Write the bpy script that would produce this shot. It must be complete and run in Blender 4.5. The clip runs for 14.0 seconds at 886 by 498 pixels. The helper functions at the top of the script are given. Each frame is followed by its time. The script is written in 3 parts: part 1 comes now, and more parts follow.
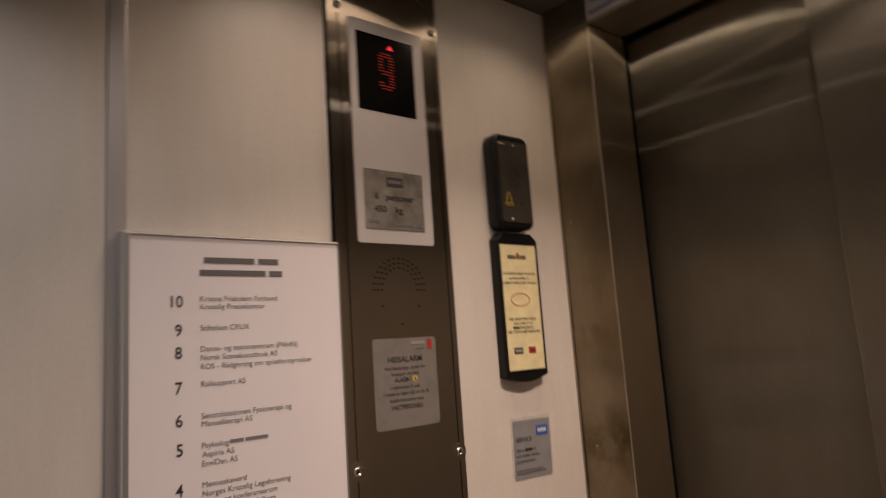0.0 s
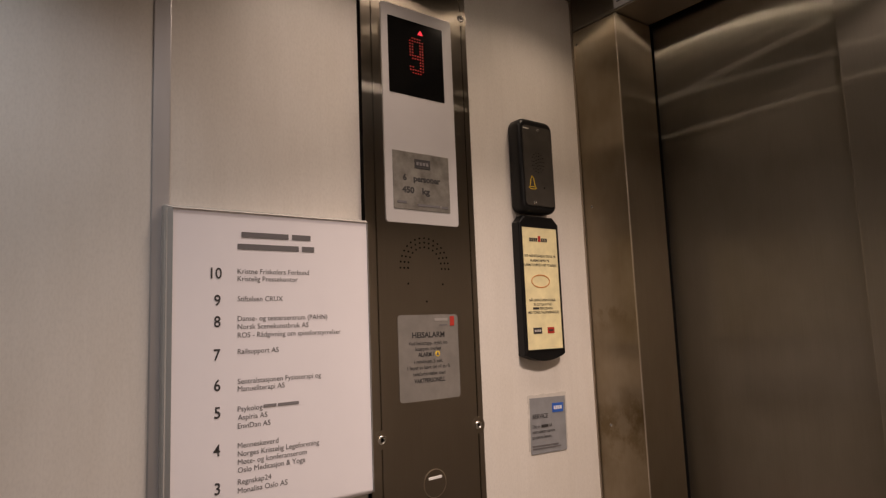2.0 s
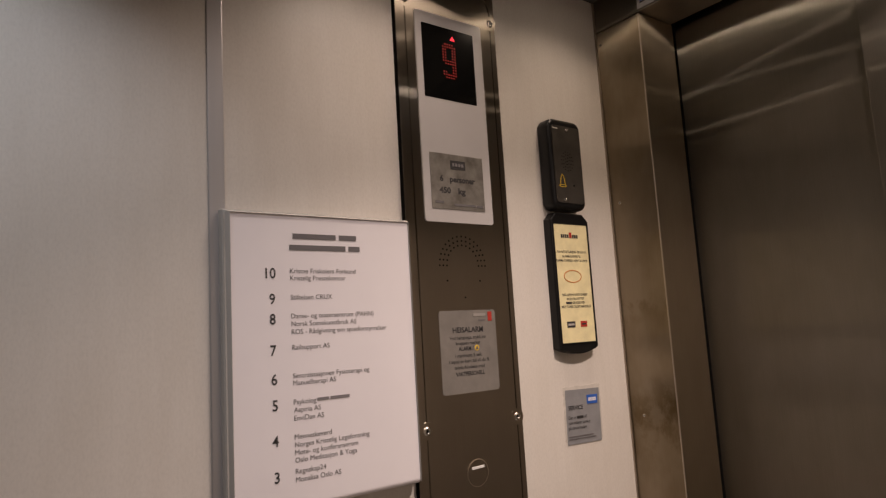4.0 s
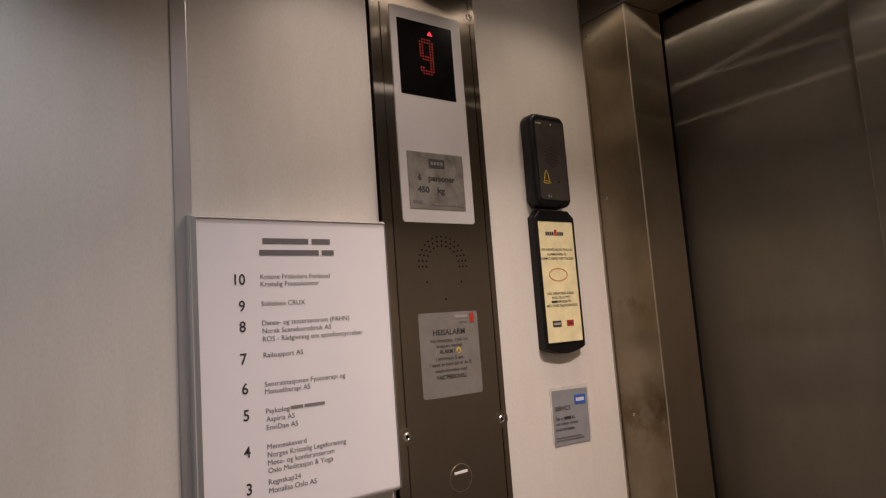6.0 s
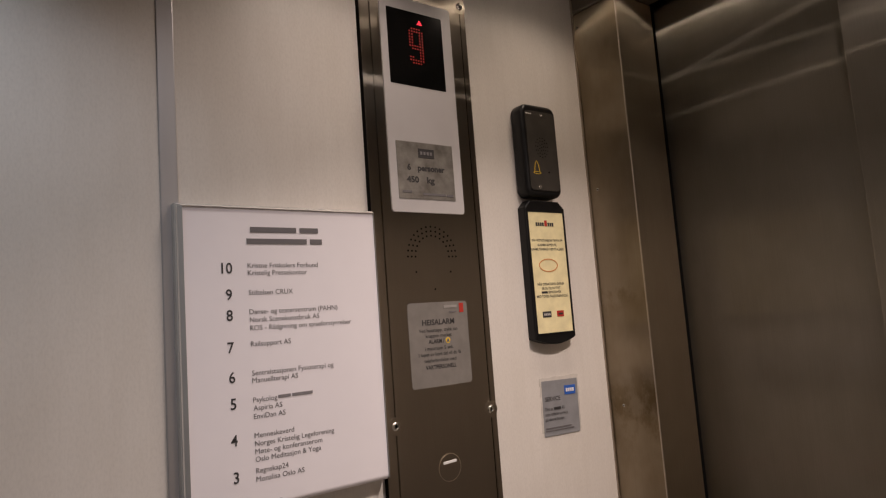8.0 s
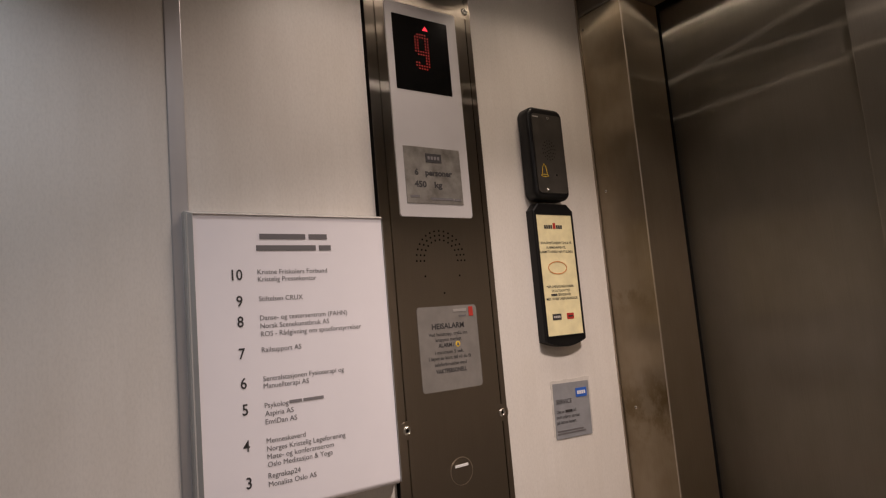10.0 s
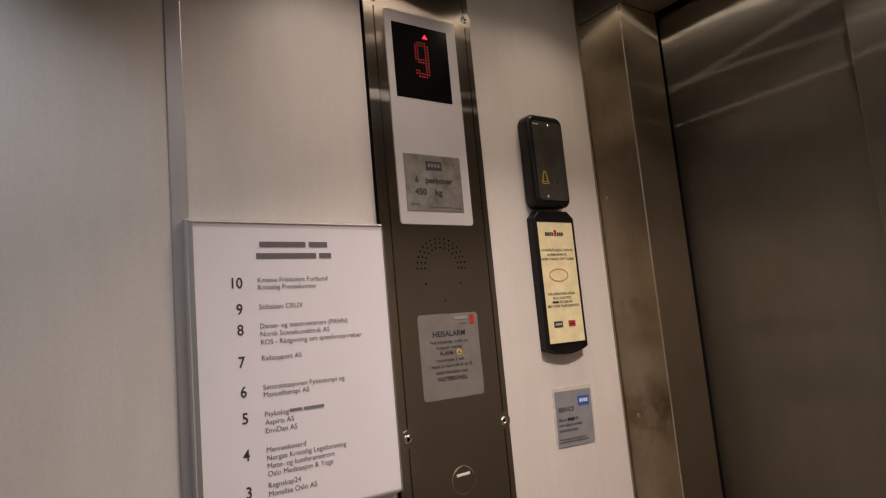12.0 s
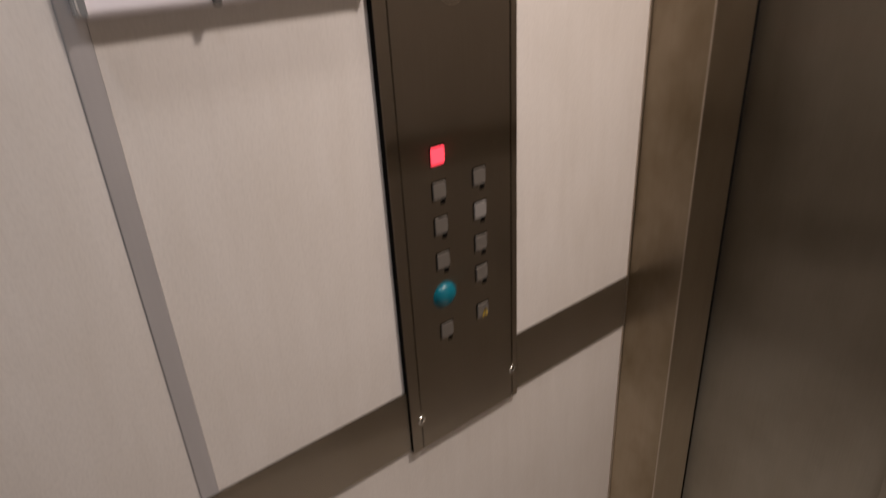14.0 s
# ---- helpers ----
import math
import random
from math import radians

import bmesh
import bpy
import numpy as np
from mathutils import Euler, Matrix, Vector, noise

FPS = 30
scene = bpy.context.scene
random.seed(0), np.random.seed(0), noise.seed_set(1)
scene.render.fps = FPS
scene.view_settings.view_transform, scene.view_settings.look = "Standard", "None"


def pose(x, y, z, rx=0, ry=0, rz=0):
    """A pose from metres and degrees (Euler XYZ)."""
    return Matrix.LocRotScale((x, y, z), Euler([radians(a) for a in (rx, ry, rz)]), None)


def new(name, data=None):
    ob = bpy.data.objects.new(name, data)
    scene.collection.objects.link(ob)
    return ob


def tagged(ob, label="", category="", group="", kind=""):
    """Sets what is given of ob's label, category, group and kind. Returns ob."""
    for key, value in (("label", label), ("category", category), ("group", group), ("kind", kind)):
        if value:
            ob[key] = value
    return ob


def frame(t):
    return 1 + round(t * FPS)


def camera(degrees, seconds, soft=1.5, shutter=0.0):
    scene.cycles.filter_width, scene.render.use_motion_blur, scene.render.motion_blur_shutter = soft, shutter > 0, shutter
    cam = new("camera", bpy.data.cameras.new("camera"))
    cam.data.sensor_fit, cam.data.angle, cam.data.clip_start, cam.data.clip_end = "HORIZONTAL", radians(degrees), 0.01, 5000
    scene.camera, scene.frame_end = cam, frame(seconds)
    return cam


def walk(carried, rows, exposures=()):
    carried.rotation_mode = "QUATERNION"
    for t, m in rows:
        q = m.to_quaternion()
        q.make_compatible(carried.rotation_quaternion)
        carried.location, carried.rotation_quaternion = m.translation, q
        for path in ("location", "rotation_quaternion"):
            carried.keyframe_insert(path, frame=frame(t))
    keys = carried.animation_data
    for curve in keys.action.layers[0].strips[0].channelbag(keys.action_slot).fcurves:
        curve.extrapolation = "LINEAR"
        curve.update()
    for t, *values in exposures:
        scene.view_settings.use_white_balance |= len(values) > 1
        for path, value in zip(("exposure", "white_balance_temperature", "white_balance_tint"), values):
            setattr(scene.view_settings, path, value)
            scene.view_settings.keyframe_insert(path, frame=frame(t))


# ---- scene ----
cam = camera(68.4, 14.0, soft=1.2, shutter=0.75)
PATH = [
    (0, pose(-0.4519, -0.6426, 1.5348, 98.49, 3.87, -38.73)),
    (0.1, pose(-0.4575, -0.6416, 1.5343, 98.70, 2.25, -38.57)),
    (0.2, pose(-0.4625, -0.6429, 1.5347, 98.13, 1.60, -38.76)),
    (0.3, pose(-0.4647, -0.6383, 1.5360, 98.15, 1.55, -39.12)),
    (0.5, pose(-0.4702, -0.6456, 1.5299, 97.47, 2.26, -39.52)),
    (1, pose(-0.4812, -0.6640, 1.5273, 97.67, 3.24, -38.19)),
    (1.5, pose(-0.4778, -0.6646, 1.5291, 97.15, 3.04, -38.13)),
    (2, pose(-0.4756, -0.6577, 1.5291, 97.02, 2.26, -37.42)),
    (2.5, pose(-0.5073, -0.6533, 1.5194, 97.01, 2.83, -36.09)),
    (3, pose(-0.5283, -0.6502, 1.5214, 96.63, 2.45, -37.27)),
    (3.2, pose(-0.5350, -0.6542, 1.5215, 97.23, 2.59, -36.57)),
    (5.3, pose(-0.4819, -0.6644, 1.5242, 97.02, 4.44, -36.08)),
    (5.5, pose(-0.4820, -0.6653, 1.5282, 96.52, 4.72, -35.67)),
    (6, pose(-0.4815, -0.6660, 1.5325, 96.62, 4.22, -35.65)),
    (6.5, pose(-0.4787, -0.6670, 1.5275, 96.64, 4.36, -35.62)),
    (7, pose(-0.4742, -0.6669, 1.5289, 96.08, 4.42, -36.07)),
    (7.5, pose(-0.4743, -0.6655, 1.5244, 96.08, 4.50, -36.19)),
    (8, pose(-0.4741, -0.6690, 1.5256, 96.17, 4.22, -36.01)),
    (8.2, pose(-0.4795, -0.6643, 1.5254, 96.58, 4.15, -36.02)),
    (10.3, pose(-0.4726, -0.6734, 1.5239, 96.83, 5.02, -34.78)),
    (10.5, pose(-0.4756, -0.6710, 1.5240, 97.14, 5.05, -34.70)),
    (11, pose(-0.4777, -0.6675, 1.5264, 97.50, 4.77, -34.54)),
    (11.5, pose(-0.4758, -0.6690, 1.5272, 97.31, 4.99, -34.71)),
    (12, pose(-0.4710, -0.6718, 1.5221, 97.50, 5.19, -34.76)),
    (12.5, pose(-0.4752, -0.6679, 1.5228, 97.91, 5.32, -34.72)),
    (13, pose(-0.4782, -0.6656, 1.5269, 97.69, 4.73, -34.73)),
    (13.5, pose(-0.4696, -0.6751, 1.5248, 95.95, 4.07, -34.35)),
    (13.6, pose(-0.4610, -0.6490, 1.5020, 89.10, 2.40, -36.95)),
    (13.7, pose(-0.4472, -0.6182, 1.4756, 82.72, 1.24, -38.34)),
    (13.8, pose(-0.4265, -0.5791, 1.4599, 73.18, 1.54, -38.74)),
    (13.9, pose(-0.4219, -0.5447, 1.4257, 69.60, 2.17, -38.95)),
    (13.967, pose(-0.3989, -0.5075, 1.4017, 64.16, 2.82, -38.30)),
    (14, pose(-0.3952, -0.5015, 1.3978, 63.27, 2.93, -38.20)),
]
walk(cam, PATH, [(0.0, -0.28, 7400, 15), (0.8, 0.0, 7200, 14), (3.0, 0.0, 6900, 13), (5.5, 0.0, 6600, 12), (7.5, 0.0, 6450, 11), (13.5, 0.0, 6450, 11), (14.0, 0.32, 6200, 9)])

# ---- light ----
world = bpy.data.worlds.new("world")
scene.world = world
world.use_nodes = True
world.node_tree.nodes["Background"].inputs[0].default_value = (0.9, 0.95, 1.0, 1)
world.node_tree.nodes["Background"].inputs[1].default_value = 0.0
CEILING = 2.050
# x, y, watts, beam in degrees, colour of each ceiling downlight
LAMPS = [
    (0.195, -0.16, 0.30, 130, (1.0, 0.79, 0.62)),
    (-0.10, -0.19, 0.58, 128, (1.0, 0.81, 0.69)),
    (0.14, -0.55, 5.45, 125, (1.0, 0.815, 0.72)),
    (-0.33, -0.52, 0.80, 142, (0.98, 0.90, 0.91)),
    (-0.56, -0.17, 0.46, 105, (0.84, 0.91, 1.0)),
]
for lx, ly, watts, beam_angle, tint in LAMPS:
    data = bpy.data.lights.new("downlight_beam", "AREA")
    data.shape, data.size, data.energy, data.color, data.spread = "DISK", 0.075, watts, tint, radians(beam_angle)
    beam = new("downlight_beam", data)
    beam.matrix_world = pose(lx, ly, CEILING - 0.0075)


# ---- materials ----
def material(name, colour, rough=0.5, metal=0.0, coat=0.0):
    m = bpy.data.materials.new(name)
    m.use_nodes = True
    b = m.node_tree.nodes["Principled BSDF"]
    b.inputs["Base Color"].default_value = (*colour, 1)
    b.inputs["Roughness"].default_value = rough
    b.inputs["Metallic"].default_value = metal
    b.inputs["Coat Weight"].default_value = coat
    return m


def node(m, kind, **props):
    n = m.node_tree.nodes.new(kind)
    for key, value in props.items():
        if key == "blend_type":
            n.blend_type = value
        elif key == "data_type":
            n.data_type = value
        elif key == "operation":
            n.operation = value
    return n


def noise_tex(m, scale, stretch=(1, 1, 1), detail=3.0, rough=0.55):
    co = node(m, "ShaderNodeNewGeometry")
    mp = node(m, "ShaderNodeMapping")
    mp.inputs["Scale"].default_value = stretch
    nz = node(m, "ShaderNodeTexNoise")
    nz.inputs["Scale"].default_value = scale
    nz.inputs["Detail"].default_value = detail
    nz.inputs["Roughness"].default_value = rough
    m.node_tree.links.new(co.outputs["Position"], mp.inputs["Vector"])
    m.node_tree.links.new(mp.outputs["Vector"], nz.inputs["Vector"])
    return nz.outputs["Fac"]


def ramp(m, fac, stops):
    r = node(m, "ShaderNodeValToRGB")
    el = r.color_ramp.elements
    while len(el) < len(stops):
        el.new(0.5)
    for e, (pos, col) in zip(el, stops):
        e.position, e.color = pos, (*col, 1) if len(col) == 3 else col
    m.node_tree.links.new(fac, r.inputs["Fac"])
    return r.outputs["Color"]


def mixed(m, fac, a, b, blend="MIX"):
    n = node(m, "ShaderNodeMix", data_type="RGBA", blend_type=blend)
    links = m.node_tree.links
    for slot, value in ((n.inputs[0], fac), (n.inputs[6], a), (n.inputs[7], b)):
        if hasattr(value, "links"):
            links.new(value, slot)
        elif isinstance(value, tuple):
            slot.default_value = (*value, 1)
        else:
            slot.default_value = value
    return n.outputs[2]


def bsdf(m):
    return m.node_tree.nodes["Principled BSDF"]


def bump(m, height, strength, distance=0.001):
    n = node(m, "ShaderNodeBump")
    n.inputs["Strength"].default_value = strength
    n.inputs["Distance"].default_value = distance
    m.node_tree.links.new(height, n.inputs["Height"])
    m.node_tree.links.new(n.outputs["Normal"], bsdf(m).inputs["Normal"])


def vary(m, colour_out=None, rough_out=None):
    if colour_out:
        m.node_tree.links.new(colour_out, bsdf(m).inputs["Base Color"])
    if rough_out:
        m.node_tree.links.new(rough_out, bsdf(m).inputs["Roughness"])


def laminate(name, base):
    """Off-white wood-look laminate: fine upright flecks, broad cloudy bands."""
    m = material(name, base, 0.42)
    fine = noise_tex(m, 1.0, (460, 460, 210), 3, 0.6)
    streak = noise_tex(m, 1.0, (95, 95, 8), 4, 0.6)
    cloud = noise_tex(m, 1.0, (26, 26, 7), 4, 0.6)
    smudge = noise_tex(m, 3.5, (1, 1, 1), 4, 0.6)
    dark = tuple(c * 0.945 for c in base)
    lite = tuple(min(1, c * 1.03) for c in base)
    c1 = ramp(m, fine, [(0.32, dark), (0.52, base), (0.72, lite)])
    c2 = mixed(m, 1.0, c1, ramp(m, streak, [(0.32, (0.975, 0.971, 0.967)), (0.6, (1, 1, 1))]), "MULTIPLY")
    c3 = mixed(m, 1.0, c2, ramp(m, cloud, [(0.3, (0.945, 0.94, 0.93)), (0.65, (1, 1, 1))]), "MULTIPLY")
    vary(m, mixed(m, 1.0, c3, ramp(m, smudge, [(0.3, (0.965, 0.955, 0.94)), (0.65, (1, 1, 1))]), "MULTIPLY"),
         ramp(m, smudge, [(0.3, (0.34,) * 3), (0.7, (0.48,) * 3)]))
    bump(m, streak, 0.05, 0.0004)
    return m


def brushed(name, base, stain=0.12, haze=0.25, sharp=0.050, grime=0.0):
    """Steel with upright grain: it spreads what it mirrors sideways and hardly at all up and down."""
    m = material(name, base, 0.3, 1.0)
    nt = m.node_tree
    grain = noise_tex(m, 1.0, (1500, 1500, 9), 3, 0.6)
    blot = noise_tex(m, 7.0, (1, 1, 0.6), 4, 0.6)
    c1 = ramp(m, grain, [(0.3, tuple(c * 0.955 for c in base)), (0.7, tuple(min(1, c * 1.04) for c in base))])
    c2 = mixed(m, 1.0, c1, ramp(m, blot, [(0.35, (1 - stain, 1 - stain * 1.1, 1 - stain * 1.3)), (0.6, (1, 1, 1))]), "MULTIPLY")
    if grime:
        spot = noise_tex(m, 26.0, (1, 1, 0.7), 6, 0.65)
        patch = noise_tex(m, 5.0, (1, 1, 1), 2)
        dirt = mixed(m, ramp(m, patch, [(0.36, (0, 0, 0)), (0.5, (1, 1, 1))]), (1, 1, 1),
                     ramp(m, spot, [(0.46, (1, 1, 1)), (0.60, (1 - grime, 1 - grime * 1.15, 1 - grime * 1.45))]))
        # hand dirt gathers at shoulder height
        split = node(m, "ShaderNodeSeparateXYZ")
        nt.links.new(node(m, "ShaderNodeNewGeometry").outputs["Position"], split.inputs[0])
        half = node(m, "ShaderNodeMath", operation="MULTIPLY")
        half.inputs[1].default_value = 0.5
        nt.links.new(split.outputs[2], half.inputs[0])
        band = ramp(m, half.outputs[0], [(0.64, (0, 0, 0)), (0.69, (1, 1, 1)), (0.77, (1, 1, 1)), (0.82, (0, 0, 0))])
        c2 = mixed(m, band, c2, mixed(m, 1.0, c2, dirt, "MULTIPLY"))
    up = node(m, "ShaderNodeCombineXYZ")
    up.inputs[2].default_value = 1.0
    lobes = []
    for rough, aniso in ((sharp ** 0.5, 0.97), (0.38, 0.7)):
        g = node(m, "ShaderNodeBsdfAnisotropic")
        g.inputs["Roughness"].default_value = rough
        g.inputs["Anisotropy"].default_value = aniso
        nt.links.new(up.outputs[0], g.inputs["Tangent"])
        nt.links.new(c2, g.inputs["Color"])
        lobes.append(g)
    mix = node(m, "ShaderNodeMixShader")
    mix.inputs[0].default_value = haze
    nt.links.new(lobes[0].outputs[0], mix.inputs[1])
    nt.links.new(lobes[1].outputs[0], mix.inputs[2])
    nt.links.new(mix.outputs[0], nt.nodes["Material Output"].inputs["Surface"])
    return m


def plastic(name, colour, rough=0.4, grit=0.0):
    m = material(name, colour, rough)
    n = noise_tex(m, 60.0, (1, 1, 1), 4)
    vary(m, ramp(m, n, [(0.3, tuple(c * 0.9 for c in colour)), (0.7, tuple(min(1, c * 1.1) for c in colour))]),
         ramp(m, n, [(0.3, (rough * 0.85,) * 3), (0.7, (min(1, rough * 1.15),) * 3)]))
    if grit:
        bump(m, noise_tex(m, 2200.0, (1, 1, 1), 2), grit, 0.0003)
    return m


def glowing(name, colour, strength):
    m = material(name, colour, 0.4)
    bsdf(m).inputs["Emission Color"].default_value = (*colour, 1)
    bsdf(m).inputs["Emission Strength"].default_value = strength
    return m


LAMINATE = laminate("white_laminate", (0.73, 0.70, 0.665))
# tones for the unseen walls, darkened so the steel mirrors less light
LAMINATE_BACK_DIM = laminate("dimmed_back_laminate", (0.16, 0.142, 0.122))
LAMINATE_FAR_DIM = laminate("dimmed_far_laminate", (0.40, 0.37, 0.34))
STEEL = brushed("brushed_steel", (0.51, 0.472, 0.40), 0.14, 0.54, 0.052)
STEEL_JAMB = brushed("jamb_steel", (0.56, 0.49, 0.38), 0.12, 0.82, 0.065)
STEEL_SOFFIT = material("soffit_steel", (0.46, 0.42, 0.36), 0.42, 1.0)
vary(STEEL_SOFFIT, ramp(STEEL_SOFFIT, noise_tex(STEEL_SOFFIT, 9.0), [(0.3, (0.42, 0.38, 0.32)), (0.7, (0.48, 0.44, 0.38))]))
STEEL_PANEL = brushed("panel_steel", (0.56, 0.49, 0.395), 0.06, 0.33, 0.050)
STEEL_RAIL = brushed("rail_steel", (0.66, 0.58, 0.47), haze=0.15)
STEEL_BRIGHT = material("bright_steel", (0.72, 0.70, 0.66), 0.18, 1.0)
EDGE = material("edge_steel", (0.62, 0.56, 0.48), 0.35, 1.0)
ALU = material("grey_profile", (0.57, 0.56, 0.57), 0.34, 0.5)
vary(ALU, ramp(ALU, noise_tex(ALU, 1.0, (90, 90, 4)), [(0.3, (0.56, 0.55, 0.56)), (0.7, (0.60, 0.59, 0.60))]))
DARK = material("dark_gap", (0.006, 0.0055, 0.005), 0.9)
bsdf(DARK).inputs["Specular IOR Level"].default_value = 0.05
# glossless near-black that stands for shade in the door gap
SEAM_SHADE = plastic("seam_shade", (0.004, 0.004, 0.004), 0.9)
bsdf(SEAM_SHADE).inputs["Specular IOR Level"].default_value = 0.05
CEIL = plastic("ceiling_steel", (0.13, 0.12, 0.105), 0.5)
FLOOR = plastic("floor_rubber", (0.55, 0.53, 0.50), 0.7, 0.4)
BLACK = plastic("black_plastic", (0.007, 0.007, 0.0075), 0.36, 0.15)
bsdf(BLACK).inputs["Specular IOR Level"].default_value = 0.3
WHITE_PLATE = material("white_acrylic", (0.52, 0.505, 0.51), 0.32)
vary(WHITE_PLATE, ramp(WHITE_PLATE, noise_tex(WHITE_PLATE, 20.0), [(0.3, (0.50, 0.485, 0.49)), (0.7, (0.53, 0.515, 0.52))]))
SCREEN = material("display_glass", (0.004, 0.004, 0.004), 0.12)
LED = glowing("led_red", (0.56, 0.015, 0.012), 0.03)
ARROW = glowing("arrow_red", (1.0, 0.03, 0.06), 0.95)
LIT = glowing("lit_button", (1.0, 0.06, 0.09), 1.0)
PAPER = material("paper", (0.87, 0.85, 0.89), 0.55)
vary(PAPER, ramp(PAPER, noise_tex(PAPER, 14.0), [(0.3, (0.83, 0.805, 0.85)), (0.7, (0.855, 0.83, 0.875))]))
INK = material("ink", (0.035, 0.033, 0.035), 0.6)
INK_SOFT = material("soft_ink", (0.135, 0.128, 0.135), 0.6)
INK_PALE = material("pale_ink", (0.20, 0.19, 0.20), 0.6)
HOLDER = material("sign_holder_plastic", (0.52, 0.50, 0.475), 0.25)
vary(HOLDER, ramp(HOLDER, noise_tex(HOLDER, 9.0), [(0.3, (0.49, 0.47, 0.445)), (0.7, (0.54, 0.52, 0.495))]))
HOLDER_DARK = plastic("tab_plastic", (0.10, 0.095, 0.09), 0.4)
FOIL = plastic("alarm_label_foil", (0.20, 0.187, 0.173), 0.42)
YELLOW = material("yellow_print", (0.70, 0.48, 0.04), 0.5)
RED = material("red_print", (0.42, 0.03, 0.02), 0.5)
BLUE = material("blue_print", (0.03, 0.12, 0.50), 0.4)
WHITE = material("white_print_glint", (0.75, 0.75, 0.75), 0.5)
FAINT = material("faint_print", (0.30, 0.285, 0.27), 0.5)
CREAM = plastic("cream_card", (0.78, 0.70, 0.42), 0.45)
ORANGE = material("orange_print", (0.60, 0.22, 0.05), 0.5)
GREY_LABEL = plastic("grey_label", (0.25, 0.255, 0.27), 0.4)
BUTTON = material("button_steel", (0.155, 0.14, 0.122), 0.45, 0.2)
BUTTON_PALE = material("button_pale", (0.27, 0.255, 0.24), 0.45, 0.2)
TEAL = plastic("teal_plastic", (0.006, 0.12, 0.165), 0.25)
LENSES = [glowing("lamp_lens", (1.0, 0.86, 0.72), glow) for glow in (13.0, 4.0, 5.0, 9.0, 1.5)]
FACEPLATE = plastic("dark_faceplate", (0.085, 0.077, 0.068), 0.34)
bsdf(FACEPLATE).inputs["Metallic"].default_value = 0.55
STEEL_WORN = brushed("worn_steel", (0.52, 0.44, 0.325), 0.36, haze=0.84, sharp=0.06, grime=0.38)


def etched():
    m = material("etched_plate", (0.34, 0.33, 0.31), 0.38, 0.7)
    blot = noise_tex(m, 55.0, (1, 1, 1), 4, 0.6)
    vary(m, ramp(m, blot, [(0.28, (0.20, 0.185, 0.165)), (0.48, (0.31, 0.295, 0.27)), (0.72, (0.42, 0.40, 0.37))]))
    return m


ETCHED = etched()


# ---- building blocks ----
def part(name, bm, mat, parent=None, label=""):
    me = bpy.data.meshes.new(name)
    bmesh.ops.recalc_face_normals(bm, faces=bm.faces)
    bm.to_mesh(me)
    bm.free()
    me.materials.append(mat)
    ob = new(name, me)
    if parent:
        ob.parent = parent
    if label:
        ob["label"] = label
    return ob


def thing(name, at, label, category, group="", kind=""):
    ob = new(name)
    ob.empty_display_size = 0.02
    ob.location = at
    return tagged(ob, label, category, group, kind)


def shift(parent, *obs):
    for ob in obs:
        ob.matrix_parent_inverse = Matrix.Translation(parent.location).inverted()


def box(a, b, bevel=0.0, seg=2):
    bm = bmesh.new()
    bmesh.ops.create_cube(bm, size=1)
    for v in bm.verts:
        v.co = Vector([(a[i] + b[i]) / 2 + v.co[i] * (b[i] - a[i]) for i in range(3)])
    if bevel:
        bmesh.ops.bevel(bm, geom=bm.edges[:], offset=bevel, segments=seg, affect="EDGES", profile=0.5)
    return bm


def prism(points, y0, y1, bevel=0.0, seg=2):
    """An outline in x and z, from the wall side y0 to the front y1, its front edge rounded."""
    bm = bmesh.new()
    back = [bm.verts.new((x, y0, z)) for x, z in points]
    front = [bm.verts.new((x, y1, z)) for x, z in points]
    n = len(points)
    bm.faces.new(back)
    top = bm.faces.new(front)
    for i in range(n):
        bm.faces.new((back[i], back[(i + 1) % n], front[(i + 1) % n], front[i]))
    if bevel:
        bmesh.ops.bevel(bm, geom=list(top.edges), offset=bevel, segments=seg, affect="EDGES", profile=0.5)
    return bm


def rounded(x0, x1, z0, z1, r, seg=5):
    pts = []
    for cx, cz, a0 in ((x1 - r, z0 + r, -90), (x1 - r, z1 - r, 0), (x0 + r, z1 - r, 90), (x0 + r, z0 + r, 180)):
        for i in range(seg + 1):
            a = radians(a0 + 90 * i / seg)
            pts.append((cx + r * math.cos(a), cz + r * math.sin(a)))
    return pts


def plate(x0, x1, z0, z1, r, y0, y1, bevel=0.0):
    return prism(rounded(x0, x1, z0, z1, r), y0, y1, bevel, 4 if bevel > 0.003 else 2)


def loft(x0, x1, z0, z1, r, rows, seg=7):
    """A rounded body: outlines drawn in by each row's inset at each row's y, closed at both ends."""
    bm = bmesh.new()
    loops = []
    for inset, y in rows:
        pts = rounded(x0 + inset, x1 - inset, z0 + inset, z1 - inset, max(r - inset, 0.0008), seg)
        loops.append([bm.verts.new((x, y, z)) for x, z in pts])
    n = len(loops[0])
    for a, b in zip(loops, loops[1:]):
        for i in range(n):
            bm.faces.new((a[i], a[(i + 1) % n], b[(i + 1) % n], b[i]))
    bm.faces.new(loops[0])
    bm.faces.new(loops[-1])
    return bm


def rect_ring(x0, x1, z0, z1, width, y0, y1, r=0.001):
    """A raised border round a rectangle."""
    bm = bmesh.new()
    loops = []
    for inset, y in ((0, y0), (0, y1), (width, y1), (width, y0)):
        loops.append([bm.verts.new((x, y, z)) for x, z in rounded(x0 + inset, x1 - inset, z0 + inset, z1 - inset, r, 3)])
    n = len(loops[0])
    for a, b in zip(loops, loops[1:] + loops[:1]):
        for i in range(n):
            bm.faces.new((a[i], a[(i + 1) % n], b[(i + 1) % n], b[i]))
    return bm


